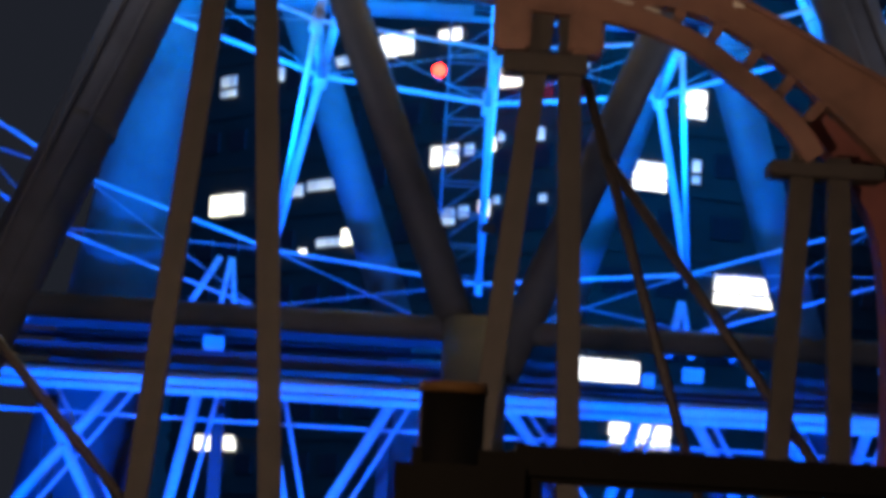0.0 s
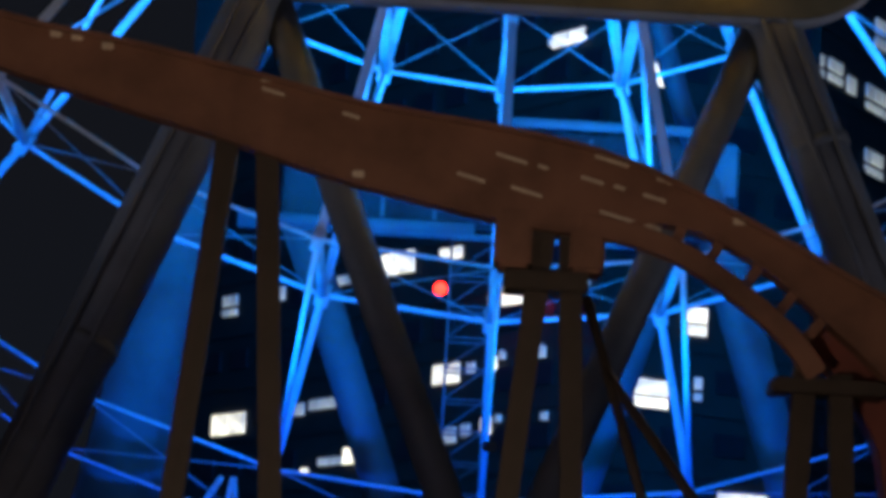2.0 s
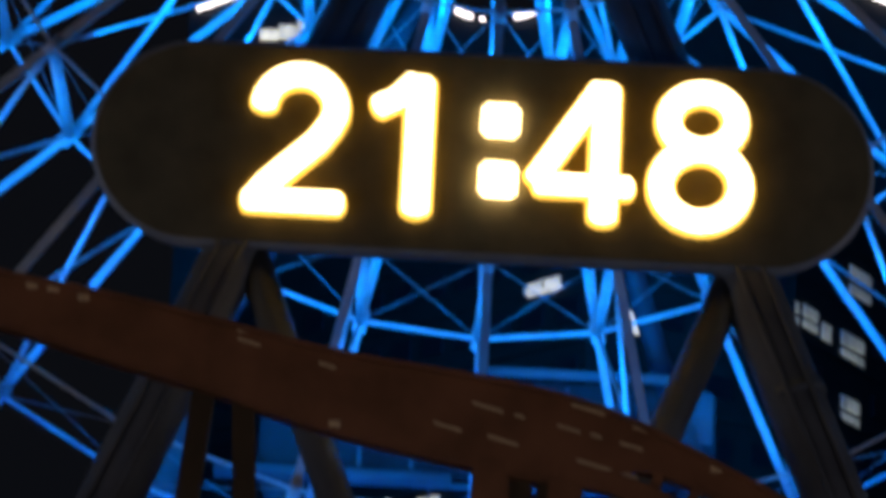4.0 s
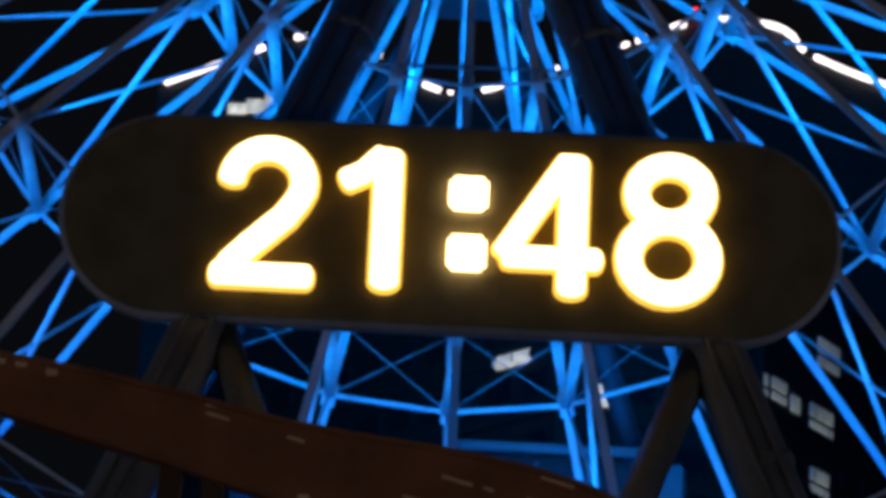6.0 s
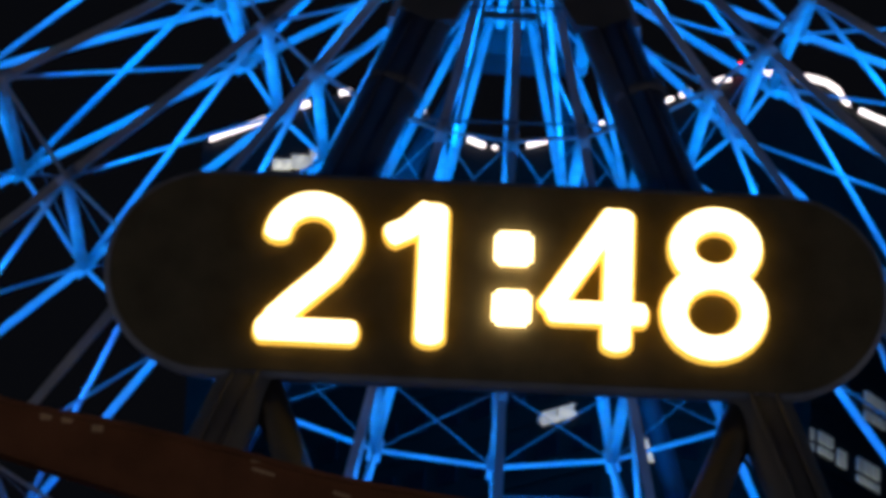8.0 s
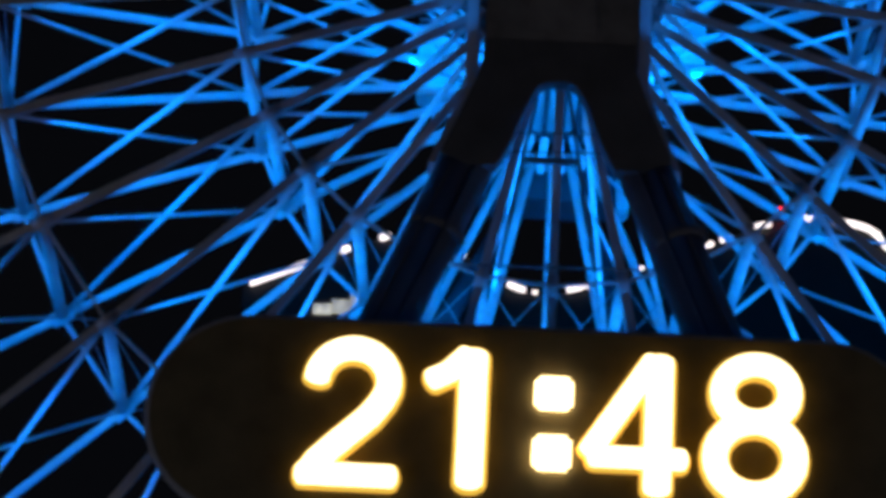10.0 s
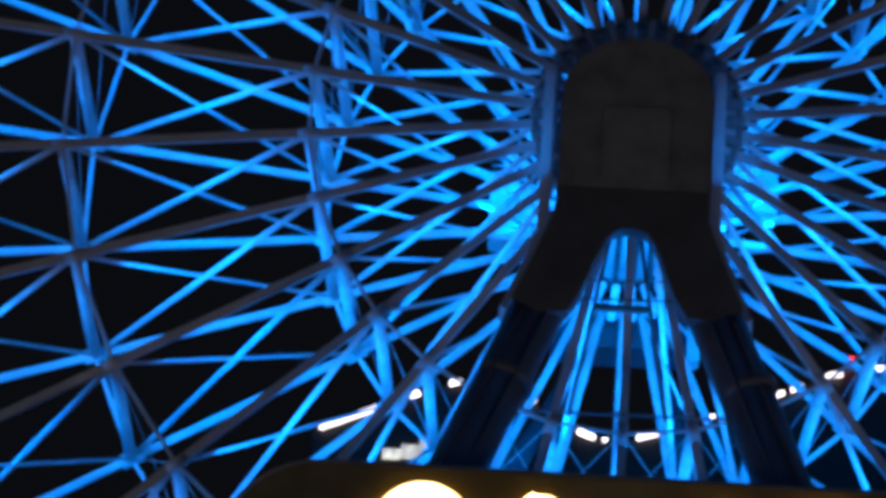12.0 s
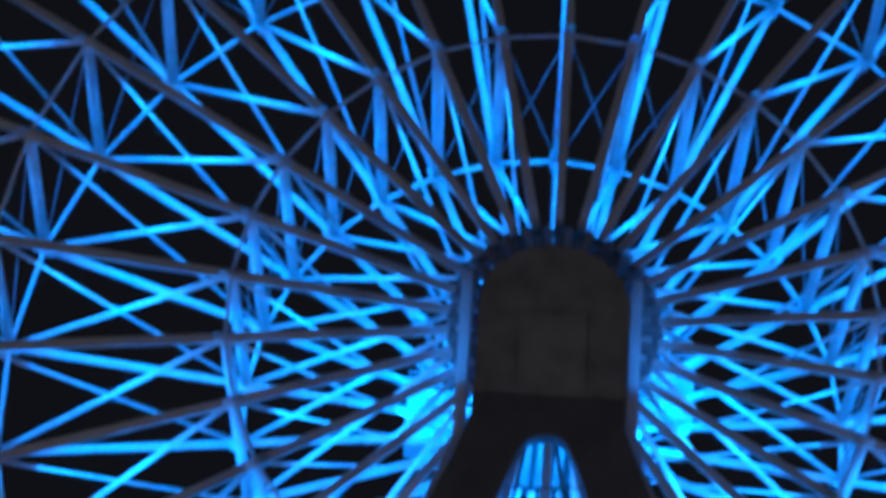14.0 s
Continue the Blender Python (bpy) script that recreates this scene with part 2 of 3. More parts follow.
# ---- support frames ----


def leg_y(z, side):
    return side * (9.0 + 0.2 * (HUB_Z - z))


def leg_x(z):
    return 6.8 + 0.385 * (43 - z)


def yoke(s):
    """One arched yoke carries the bearing and runs down into both front legs."""
    half = [(-3.5, -5.2), (-3.6, -6.6), (-4.45, -9.0), (-5.2, -10.9), (-4.0, -11.6), (-2.8, -11.5), (-2.25, -10.5), (-1.85, -9.4), (-1.5, -8.4), (-1.2, -7.75), (-0.95, -7.4), (-0.6, -7.22), (-0.17, -7.18)]
    outline = half + [(-x - 0.35, z) for x, z in reversed(half[:-1])]
    bm = bmesh.new()
    rows = [[bm.verts.new((x, leg_y(HUB_Z + z, -1) + dy, HUB_Z + z)) for x, z in outline] for dy in (-1.24, -0.2)]
    n = len(outline)
    bm.faces.new(rows[0])
    bm.faces.new(list(reversed(rows[1])))
    for i in range(n):
        bm.faces.new((rows[0][(i + 1) % n], rows[0][i], rows[1][i], rows[1][(i + 1) % n]))
    bmesh.ops.recalc_face_normals(bm, faces=bm.faces[:])
    part("yoke", bm, LEGSTEEL, s, "arched dark steel yoke")
    for sx in (-1, 1):
        part("shoulder_plate", beam((sx * 3.85 - 0.17, -9.1, HUB_Z - 6.6), (sx * 5.45 - 0.17, -9.9, HUB_Z - 10.9), 0.3, 1.3, (0, 1, 0)), WHITE, s, "white steel shoulder plate lit blue")


def support(side, mat, label):
    s = thing("wheel_support", label, "support frame")
    for sx in (-1, 1):
        if side < 0:
            x0 = sx * leg_x(0)
            part("leg", tube((sx * leg_x(51.2) - 0.15, leg_y(51.2, side), 51.2), (x0, leg_y(0, side), 0), 1.2, 24, 1.34), mat, s)
            part("inner_brace", tube((sx * 10.4, leg_y(34, side), 34), (sx * 0.5, leg_y(9, side), 9), 0.75, 16), mat, s)
            for off in (-0.62, 0.45):
                part("conduit", tube((sx * leg_x(50) + off, leg_y(50, side) - 1.14, 50), (x0 + off, leg_y(0, side) - 1.24, 0.8), 0.11, 8), LEGSTEEL, s)
            for z in (47.0, 37.5, 28.0, 18.0):
                part("weld_band", tube((sx * leg_x(z + 0.2), leg_y(z + 0.2, side), z + 0.2), (sx * leg_x(z - 0.2), leg_y(z - 0.2, side), z - 0.2), 1.32, 20), mat, s)
        else:
            # the rear legs bend at the machine room; one foot is far stouter than the other
            knee, x0, r0, r1 = (-15.0, -20.2, 1.35, 3.3) if sx < 0 else (10.4, 21.5, 1.05, 1.1)
            # darkened steel keeps the upper rear legs in shade
            part("upper_leg", tube((sx * leg_x(54.5), leg_y(54.5, side), 54.5), (knee, leg_y(32, side), 32), 0.5, 16, 0.6), DIMSTEEL, s)
            part("leg", tube((knee, leg_y(32, side), 32), (x0, leg_y(0, side), 0), r0, 24, r1), mat, s)
            top, low = ((-9.7, 29.2), (-2.9, 11.0)) if sx < 0 else ((8.9, 29.2), (3.5, 11.0))
            part("inner_brace", tube((top[0], leg_y(top[1], side), top[1]), (low[0], leg_y(low[1], side), low[1]), 0.95, 16), mat, s)
        part("footing", box(x0 - 3.4, x0 + 3.4, leg_y(0, side) - 3.4, leg_y(0, side) + 3.4, -0.2, 0.8, 0.1), mat, s)
        part("cheek_plate", box(*sorted((sx * 3.55 - 0.2, sx * 4.15 - 0.2)), *sorted((side * 7.75, side * 9.3)), HUB_Z - 6.6, HUB_Z + 1.6, 0.12), WHITE, s, "white steel cheek plate lit blue")
    cx, cr = (-0.5, 1.3) if side < 0 else (-1.6, 2.1)
    part("centre_column", tube((cx, leg_y(9, side), 11.0 if side < 0 else 13.0), (cx, leg_y(0, side), 0), cr, 24), mat, s)
    if side < 0:
        yoke(s)
    part("cross_beam", tube((-leg_x(10.7), leg_y(10.7, side), 10.7), (leg_x(10.7), leg_y(10.7, side), 10.7), 0.5, 12), mat, s)
    y = side * 9.6
    bm = bmesh.new()
    outline = [(-3.5, -6.0), (3.3, -6.0), (3.3, -0.7)] + [(-0.1 + 3.4 * math.cos(t), -0.7 + 2.9 * math.sin(t)) for t in np.linspace(0.2, math.pi - 0.2, 14)] + [(-3.5, -0.7)]
    rows = [[bm.verts.new((x, yy, HUB_Z + z)) for x, z in outline] for yy in (y - 1.6, y + 1.6)]
    n = len(outline)
    bm.faces.new(rows[0])
    bm.faces.new(list(reversed(rows[1])))
    for i in range(n):
        bm.faces.new((rows[0][(i + 1) % n], rows[0][i], rows[1][i], rows[1][(i + 1) % n]))
    bmesh.ops.recalc_face_normals(bm, faces=bm.faces[:])
    # rear housing darkened in colour so the lit spokes before it stand out
    part("bearing_housing", bm, HUBDARK if side < 0 else DIMSTEEL, s, "dark steel bearing housing")
    part("inspection_hatch", box(-1.6, 1.4, y - 1.66 if side < 0 else y + 1.6, y - 1.6 if side < 0 else y + 1.66, HUB_Z - 4.6, HUB_Z - 1.2), HUBDARK, s)
    return s


front = support(-1, LEGSTEEL, "grey tubular steel support frame with splayed legs and bearing housing")
# hangers and ties between the front legs, under the bearing
for x0, x1 in ((-0.95, -2.45), (0.33, 1.85)):
    part("hanger", tube((x0, -8.5, 55.4), (x1, -8.5, 46.6), 0.10, 8), HUBDARK, front, "thin dark steel hanger")
for z, r in ((53.1, 0.045), (52.2, 0.06), (46.8, 0.06)):
    w = leg_x(z) - 0.9
    part("tie_rod", tube((-w, -8.5, z - 0.06), (w, -8.5, z + 0.06), r, 6), HUBDARK, front)
part("cable_tray", box(-1.5, 0.9, -8.75, -8.35, 51.62, 51.88, 0.04), HUBDARK, front)
rear = support(1, LEGSTEEL, "grey tubular rear support frame washed in deep blue light")
room = part("machine_room", box(-10.5, 12.2, 14.4, 15.6, 28.9, 34.0, 0.3), SLATE, rear, "dim blue-lit machine room wall")
for x in (-8.0, -5.5, -2.9, -0.4, 2.2, 4.7, 7.3, 9.8):
    part("wall_rib", box(x - 0.1, x + 0.1, 14.28, 14.4, 29.2, 33.7), LEGSTEEL, room)
for x0, x1 in ((-7.6, -5.9), (9.95, 12.0)):
    part("wall_panel", box(x0, x1, 14.2, 14.38, 31.2, 33.8, 0.05), LEGSTEEL, room)
for z, x0, x1, r in ((28.75, -12.6, -0.9, 0.34), (28.4, -12.6, 9.6, 0.16), (34.1, 0.5, 11.2, 0.26)):
    part("tie_beam", tube((x0, leg_y(z, 1) - 1.6, z), (x1, leg_y(z, 1) - 1.6, z), r, 12), LEGSTEEL, rear, "grey tubular tie beam")
# an open lattice shaft hangs under the machine room
SX, SY, SR = -0.95, 15.6, 1.0
corners = [(SX - SR, SY - SR), (SX + SR, SY - SR), (SX + SR, SY + SR), (SX - SR, SY + SR)]
for x, y in corners:
    part("shaft_post", tube((x, y, 28.4), (x, y, 15.6), 0.07, 8), LEGSTEEL, rear)
for z in np.arange(15.7, 28.0, 1.55):
    for (x0, y0), (x1, y1) in zip(corners, corners[1:] + corners[:1]):
        part("shaft_rail", tube((x0, y0, z), (x1, y1, z), 0.045, 6), LEGSTEEL, rear)
    part("shaft_rod", tube((SX - SR, SY - SR, z), (SX + SR, SY - SR, min(z + 1.55, 28.3)), 0.035, 6), LEGSTEEL, rear)
for x0, x1, z0, z1 in ((4.9, 7.6, 1.6, 4.4), (-6.9, -4.9, -0.6, 2.3)):
    deck = part("service_platform", box(x0, x1, 8.2, 10.2, HUB_Z + z0, HUB_Z + z1, 0.08), WHITE, rear, "white service platform lit bright blue")
    for i in range(3):
        part("handrail", tube((x0, 8.15, HUB_Z + z1 + 0.35 * (i + 1)), (x1, 8.15, HUB_Z + z1 + 0.35 * (i + 1)), 0.05, 6), WHITE, deck)
flood = thing("wheel_floodlight", "small black floodlight fixed behind a wheel spoke", "floodlight", "floodlights on the wheel")
part("housing", box(-0.3, 0.3, 0.0, 0.12, -0.22, 0.22, 0.03), HUBDARK, flood)
part("yoke", box(-0.36, 0.36, -0.06, 0.0, -0.06, 0.06), HUBDARK, flood)
for i, (r, a) in enumerate(FLOODS):
    m = pose(r * math.cos(a), -6.6, HUB_Z + r * math.sin(a))
    if i == 0:
        flood.matrix_basis = m
    else:
        copy_thing(flood, m)

# ---- clock panel ----
PX, PZ, PY = -0.6, 37.45, -16.0
PW, PH = 32.0, 8.3


def stadium(w, h, y, n=20):
    r = h / 2
    pts = []
    for c, a0 in ((w / 2 - r, -math.pi / 2), (-(w / 2 - r), math.pi / 2)):
        pts += [(c + r * math.cos(a0 + math.pi * i / n), y, r * math.sin(a0 + math.pi * i / n)) for i in range(n + 1)]
    return pts


def prism(front, back):
    bm = bmesh.new()
    a, b = [bm.verts.new(p) for p in front], [bm.verts.new(p) for p in back]
    n = len(a)
    bm.faces.new(a)
    bm.faces.new(list(reversed(b)))
    for i in range(n):
        bm.faces.new((a[(i + 1) % n], a[i], b[i], b[(i + 1) % n]))
    return bm


clock = thing("digital_clock", "black oblong digital clock panel with glowing warm white digits", "clock", place=(PX, PY, PZ))
part("panel", prism(stadium(PW, PH, 0.0), stadium(PW, PH, 0.25)), PANEL_BROWN, clock)
part("panel_case", prism(stadium(PW - 0.1, PH - 0.1, 0.25), stadium(PW - 0.1, PH - 0.1, 2.3)), GREY, clock, "grey sheet steel case behind the face")
ring = stadium(PW + 0.1, PH + 0.1, 0.36, 24)
bm = bmesh.new()
sect = []
for i, p in enumerate(ring):
    a, c, nx = Vector(ring[i - 1]), Vector(p), Vector(ring[(i + 1) % len(ring)])
    d = (nx - a).normalized()
    out = d.cross(Vector((0, 1, 0))).normalized()
    sect.append([bm.verts.new(c + out * 0.22 * math.cos(t) + Vector((0, 0.3 * math.sin(t), 0))) for t in np.linspace(0, 2 * math.pi, 9)[:-1]])
for i in range(len(sect)):
    for j in range(8):
        bm.faces.new((sect[i - 1][j], sect[i - 1][(j + 1) % 8], sect[i][(j + 1) % 8], sect[i][j]))
part("panel_frame", bm, GREY, clock, "grey tubular rim")


# how far the glowing halo sides spread beyond each digit stroke
FLARE = 1.3


def stroke(path, w, y0, y1, closed=False):
    """A raised band with round ends along a path in x and z."""
    pts = [Vector((x, 0, z)) for x, z in path]
    bm = bmesh.new()
    n = len(pts)
    left, right, wide_l, wide_r = [], [], [], []
    for i, p in enumerate(pts):
        if closed:
            d = pts[(i + 1) % n] - pts[i - 1]
        else:
            d = pts[min(i + 1, n - 1)] - pts[max(i - 1, 0)]
        d.normalize()
        s = Vector((-d.z, 0, d.x)) * w / 2
        left.append(p + s)
        right.append(p - s)
        wide_l.append(p + s * FLARE)
        wide_r.append(p - s * FLARE)
    if closed:
        rings = []
        for pl, pw in ((left, wide_l), (right, wide_r)):
            rings.append(([bm.verts.new((p.x, y0, p.z)) for p in pl], [bm.verts.new((p.x, y1, p.z)) for p in pw]))
        for i in range(n):
            j = (i + 1) % n
            (lf, lb), (rf, rb) = rings
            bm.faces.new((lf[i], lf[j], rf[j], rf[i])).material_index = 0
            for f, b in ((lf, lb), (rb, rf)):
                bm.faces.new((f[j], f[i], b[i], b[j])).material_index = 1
        return bm
    cap = []
    d1 = (pts[-1] - pts[-2]).normalized()
    d0 = (pts[1] - pts[0]).normalized()
    s1, s0 = Vector((-d1.z, 0, d1.x)), Vector((-d0.z, 0, d0.x))
    k = 0.55

    def around(le, ri, g):
        cap1 = [pts[-1] + s1 * (w / 2 * g * math.cos(t)) + d1 * (w / 2 * (k + g - 1) * math.sin(t)) for t in np.linspace(0, math.pi, 9)[1:-1]]
        cap0 = [pts[0] - s0 * (w / 2 * g * math.cos(t)) - d0 * (w / 2 * (k + g - 1) * math.sin(t)) for t in np.linspace(0, math.pi, 9)[1:-1]]
        return le + cap1 + list(reversed(ri)) + cap0

    inner, outer = around(left, right, 1.0), around(wide_l, wide_r, FLARE)
    f = [bm.verts.new((p.x, y0, p.z)) for p in inner]
    b = [bm.verts.new((p.x, y1, p.z)) for p in outer]
    m, c = len(f), len(f) - 2 * n
    h = c // 2
    right_i = list(range(2 * n + h - 1, n + h - 1, -1))
    for i in range(n - 1):
        bm.faces.new((f[i], f[i + 1], f[right_i[i + 1]], f[right_i[i]]))
    bm.faces.new([f[n - 1]] + f[n:n + h] + [f[right_i[-1]]])
    bm.faces.new([f[right_i[0]]] + f[2 * n + h:] + [f[0]])
    for i in range(m):
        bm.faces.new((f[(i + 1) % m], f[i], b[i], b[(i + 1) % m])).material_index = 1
    return bm


def arc(cx, cz, rx, rz, a0, a1, n=16):
    return [(cx + rx * math.cos(radians(a0 + (a1 - a0) * i / n)), cz + rz * math.sin(radians(a0 + (a1 - a0) * i / n))) for i in range(n + 1)]


def digit(name, strokes):
    """strokes: (path, width, closed); each a raised band, 4 mm apart."""
    main = None
    for i, (path, w, closed) in enumerate(strokes):
        bm = stroke(path, w, -0.42 - 0.004 * i, -0.02, closed)
        bmesh.ops.recalc_face_normals(bm, faces=bm.faces[:])
        me = mesh_of(name, bm, DIGIT)
        me.materials.append(HALO)
        ob = part(name if main is None else "bar", me, DIGIT, clock if main is None else main)
        main = main or ob


BW = 1.1
two = arc(-7.66, 1.5, 1.5, 1.42, 176, -12) + [(-6.4, 0.75), (-6.9, 0.05), (-7.6, -0.6), (-8.3, -1.25), (-9.0, -1.95), (-9.3, -2.45)]
digit("digit_two", [(two, 1.0, False), ([(-9.6, -2.48), (-5.9, -2.48)], 0.94, False)])
digit("digit_one", [([(-2.7, 2.85), (-2.7, -2.55)], BW, False), ([(-4.4, 1.75), (-3.7, 2.1), (-2.95, 2.85)], 0.92, False)])
digit("digit_four", [([(5.0, 2.95), (5.0, -2.5)], BW, False), ([(2.35, -1.2), (6.0, -1.2)], 0.9, False), ([(4.75, 2.95), (2.2, -1.0)], 0.9, False)])
digit("digit_eight", [(arc(9.0, 1.8, 1.40, 1.22, 0, 345, 23), 0.98, True), (arc(9.0, -0.97, 1.66, 1.52, 0, 345, 23), 1.0, True)])
for z0, z1 in ((0.7, 2.15), (-1.87, -0.35)):
    bm = box(-0.15 + 0.0, 1.45, -0.42, -0.02, z0, z1, 0.18)
    part("colon_dot", bm, DIGIT, clock)
for x in (-12, -4, 4, 12):
    part("bracket", tube((x, 2.2, 2.0), (x, 5.0, 2.4), 0.2), GREY, clock)

# ---- coaster track in front ----
TY = -60.0
coaster = thing("coaster_track", "brown-red steel coaster girder on paired dark posts", "coaster track")
# centre line and half depth of the girder
line = [(-20, 22.5, 0.66), (-15, 21.07, 0.68), (-11.7, 20.35, 0.86), (-8.6, 19.65, 0.96), (-5.4, 18.85, 1.08), (-1.2, 18.15, 1.24), (1.1, 17.8, 1.18), (2.4, 17.75, 0.86), (3.6, 17.55, 0.52), (5.1, 16.98, 0.4), (6.7, 16.12, 0.48), (8.2, 15.15, 0.66), (9.6, 14.2, 0.85), (11.0, 12.9, 0.95), (12.1, 11.2, 0.95), (12.8, 8.8, 0.95), (13.1, 5.0, 0.95), (13.1, 0.0, 0.95)]


def smooth(pts, n=6):
    out = []
    for i in range(len(pts) - 1):
        p0, p1, p2, p3 = pts[max(i - 1, 0)], pts[i], pts[i + 1], pts[min(i + 2, len(pts) - 1)]
        for k in range(n):
            t = k / n
            out.append(tuple(0.5 * (2 * b + (c - a) * t + (2 * a - 5 * b + 4 * c - d) * t * t + (3 * b - a - 3 * c + d) * t ** 3) for a, b, c, d in zip(p0, p1, p2, p3)))
    return out + [pts[-1]]


def ribbon(path, edge_at, half_h, y0, y1):
    """A bent girder of rectangular section along the path; edge_at shifts it by so many half depths of the path to its upper side. half_h 0: the path's own."""
    bm = bmesh.new()
    rows = []
    for i, p in enumerate(path):
        a, b = Vector(path[max(i - 1, 0)][:2]), Vector(path[min(i + 1, len(path) - 1)][:2])
        d = (b - a).normalized()
        nrm = Vector((-d.y, d.x))
        c = Vector(p[:2]) + nrm * edge_at * p[2]
        u, l = c + nrm * (half_h or p[2]), c - nrm * (half_h or p[2])
        rows.append([bm.verts.new((q.x, y, q.y)) for q, y in ((u, y0), (u, y1), (l, y1), (l, y0))])
    for i in range(len(rows) - 1):
        for j in range(4):
            bm.faces.new((rows[i][j], rows[i][(j + 1) % 4], rows[i + 1][(j + 1) % 4], rows[i + 1][j]))
    bm.faces.new(list(reversed(rows[0])))
    bm.faces.new(rows[-1])
    bmesh.ops.recalc_face_normals(bm, faces=bm.faces[:])
    return bm


track = smooth(line)
part("girder", ribbon(track, 0.0, 0, TY, TY + 0.8), RED, coaster)
part("upper_flange", ribbon(track, 0.97, 0.07, TY - 0.3, TY + 1.1), RED, coaster)
part("lower_flange", ribbon(track, -0.97, 0.07, TY - 0.08, TY + 0.9), RED, coaster)
chord = smooth([(1.0, 16.85, 0.29), (2.2, 16.7, 0.29), (3.3, 16.4, 0.29), (4.3, 15.95, 0.29), (5.3, 15.3, 0.29), (6.3, 14.55, 0.29), (7.0, 13.9, 0.29), (7.6, 13.1, 0.29)])
part("lower_chord", ribbon(chord, 0.0, 0, TY - 0.14, TY + 0.5), RED, coaster)
for x, z, dx, dz in ((3.55, 16.4, 0.3, 0.7), (4.5, 15.95, 0.45, 0.85), (5.45, 15.2, 0.55, 0.95), (6.35, 14.5, 0.65, 0.95), (7.05, 13.85, 0.8, 0.9)):
    part("tie", beam((x, TY + 0.25, z), (x + dx, TY + 0.25, z + dz), 0.3, 0.3, (0, 1, 0)), RED, coaster)
outer_line = smooth([(7.7, 14.5, 0.6), (8.6, 13.9, 0.8), (9.7, 12.7, 1.0), (10.5, 11.2, 1.15), (11.0, 8.0, 1.25), (11.1, 4.0, 1.3), (11.1, 0.0, 1.3)])
part("outer_girder", ribbon(outer_line, 0.2, 0, TY + 1.5, TY + 2.9), OXIDE, coaster, "red oxide painted girder")
# pale paint stands in for streaks and spots of light on the girder
for x, z, n in ((-7.59, 20.06, 0.62), (-5.42, 19.52, 0.46), (-0.97, 18.58, 0.85), (-2.05, 17.99, 0.77), (-0.1, 18.38, 0.28), (-0.52, 17.68, 0.85), (1.26, 18.1, 0.62), (2.01, 17.94, 0.31),
                (2.98, 17.7, 0.62), (2.01, 17.12, 1.0), (2.97, 16.9, 0.46), (1.77, 18.66, 0.93), (3.42, 18.14, 0.8)):
    part("reflector_strip", beam((x - n / 2, TY - 0.02, z + 0.13 * n), (x + n / 2, TY - 0.02, z - 0.13 * n), 0.05, 0.085), PALE, coaster)
for x, z in ((-13.64, 21.34), (-13.05, 21.28), (-12.2, 21.07), (-7.78, 20.42), (5.32, 17.19), (-5.13, 17.9)):
    part("marker_plate", box(x - 0.16, x + 0.16, TY - 0.06, TY - 0.01, z - 0.1, z + 0.1, 0.02), PALE, coaster)
for x, ztop, lean in ((-8.75, 19.0, -0.09), (-7.7, 18.8, 0.07), (0.1, 17.2, -0.09), (0.75, 17.0, 0.05), (7.35, 13.4, -0.04), (8.3, 13.2, 0.05)):
    post = part("post", beam((x, TY + 0.7, ztop), (x + lean * ztop, TY + 0.7, 0), 0.62, 0.62, (0, 1, 0)), POST, coaster)
    part("base_plate", box(x + lean * ztop - 0.6, x + lean * ztop + 0.6, TY + 0.1, TY + 1.3, 0, 0.08), POST, post)
part("post_head", box(-1.0, 1.3, TY - 0.05, TY + 1.45, 15.0, 15.55, 0.05), POST, coaster)
part("post_head", box(6.4, 9.5, TY - 0.1, TY + 1.5, 12.6, 13.0, 0.05), POST, coaster)
for x0, x1, z0, z1 in ((-1.3, -0.3, 15.6, 17.3), (0.75, 1.7, 15.55, 16.9)):
    part("saddle", box(x0, x1, TY - 0.1, TY + 1.5, z0, z1, 0.12), RED, coaster)
for x0, z0, x1, z1 in ((1.3, 15.0, 6.2, 0.0), (1.9, 13.0, 11.8, 0.0), (-16.6, 9.5, -8.1, 0.0)):
    part("raking_brace", tube((x0, TY + 0.9, z0), (x1, TY + 0.9, z1), 0.15, 10), POST, coaster)

# ---- station platform under the wheel ----
station = thing("station_platform", "boarding platform with blue-lit beams on slanting struts", "platform")
for z, y, w, d in ((9.25, 7, 0.7, 0.42), (8.82, 6.6, 0.5, 0.3), (9.62, 7.4, 0.3, 0.16)):
    part("deck_beam", beam((-22.5, y, z), (21.5, y, z), w, d), WHITE, station)
# deep beams get their dimness from the darkened steel
for z, y, d, x0, x1 in ((12.1, 9, 0.9, -22.5, 0.5), (10.6, 9, 0.7, -22.5, 0.5), (11.35, 9.8, 0.3, -22.5, 0.5), (12.7, 9, 0.8, 0.5, 21.5), (10.2, 9, 0.25, 0.5, 21.5), (7.65, 9, 0.16, -22.5, 21.5)):
    part("rear_beam", beam((x0, y, z), (x1, y, z), 0.6, d), DIMSTEEL if d > 0.2 else WHITE, station, "steel rear beam")
part("deck", box(-22.5, 21.5, 7.5, 13, 9.7, 9.9), DIMSTEEL, station)
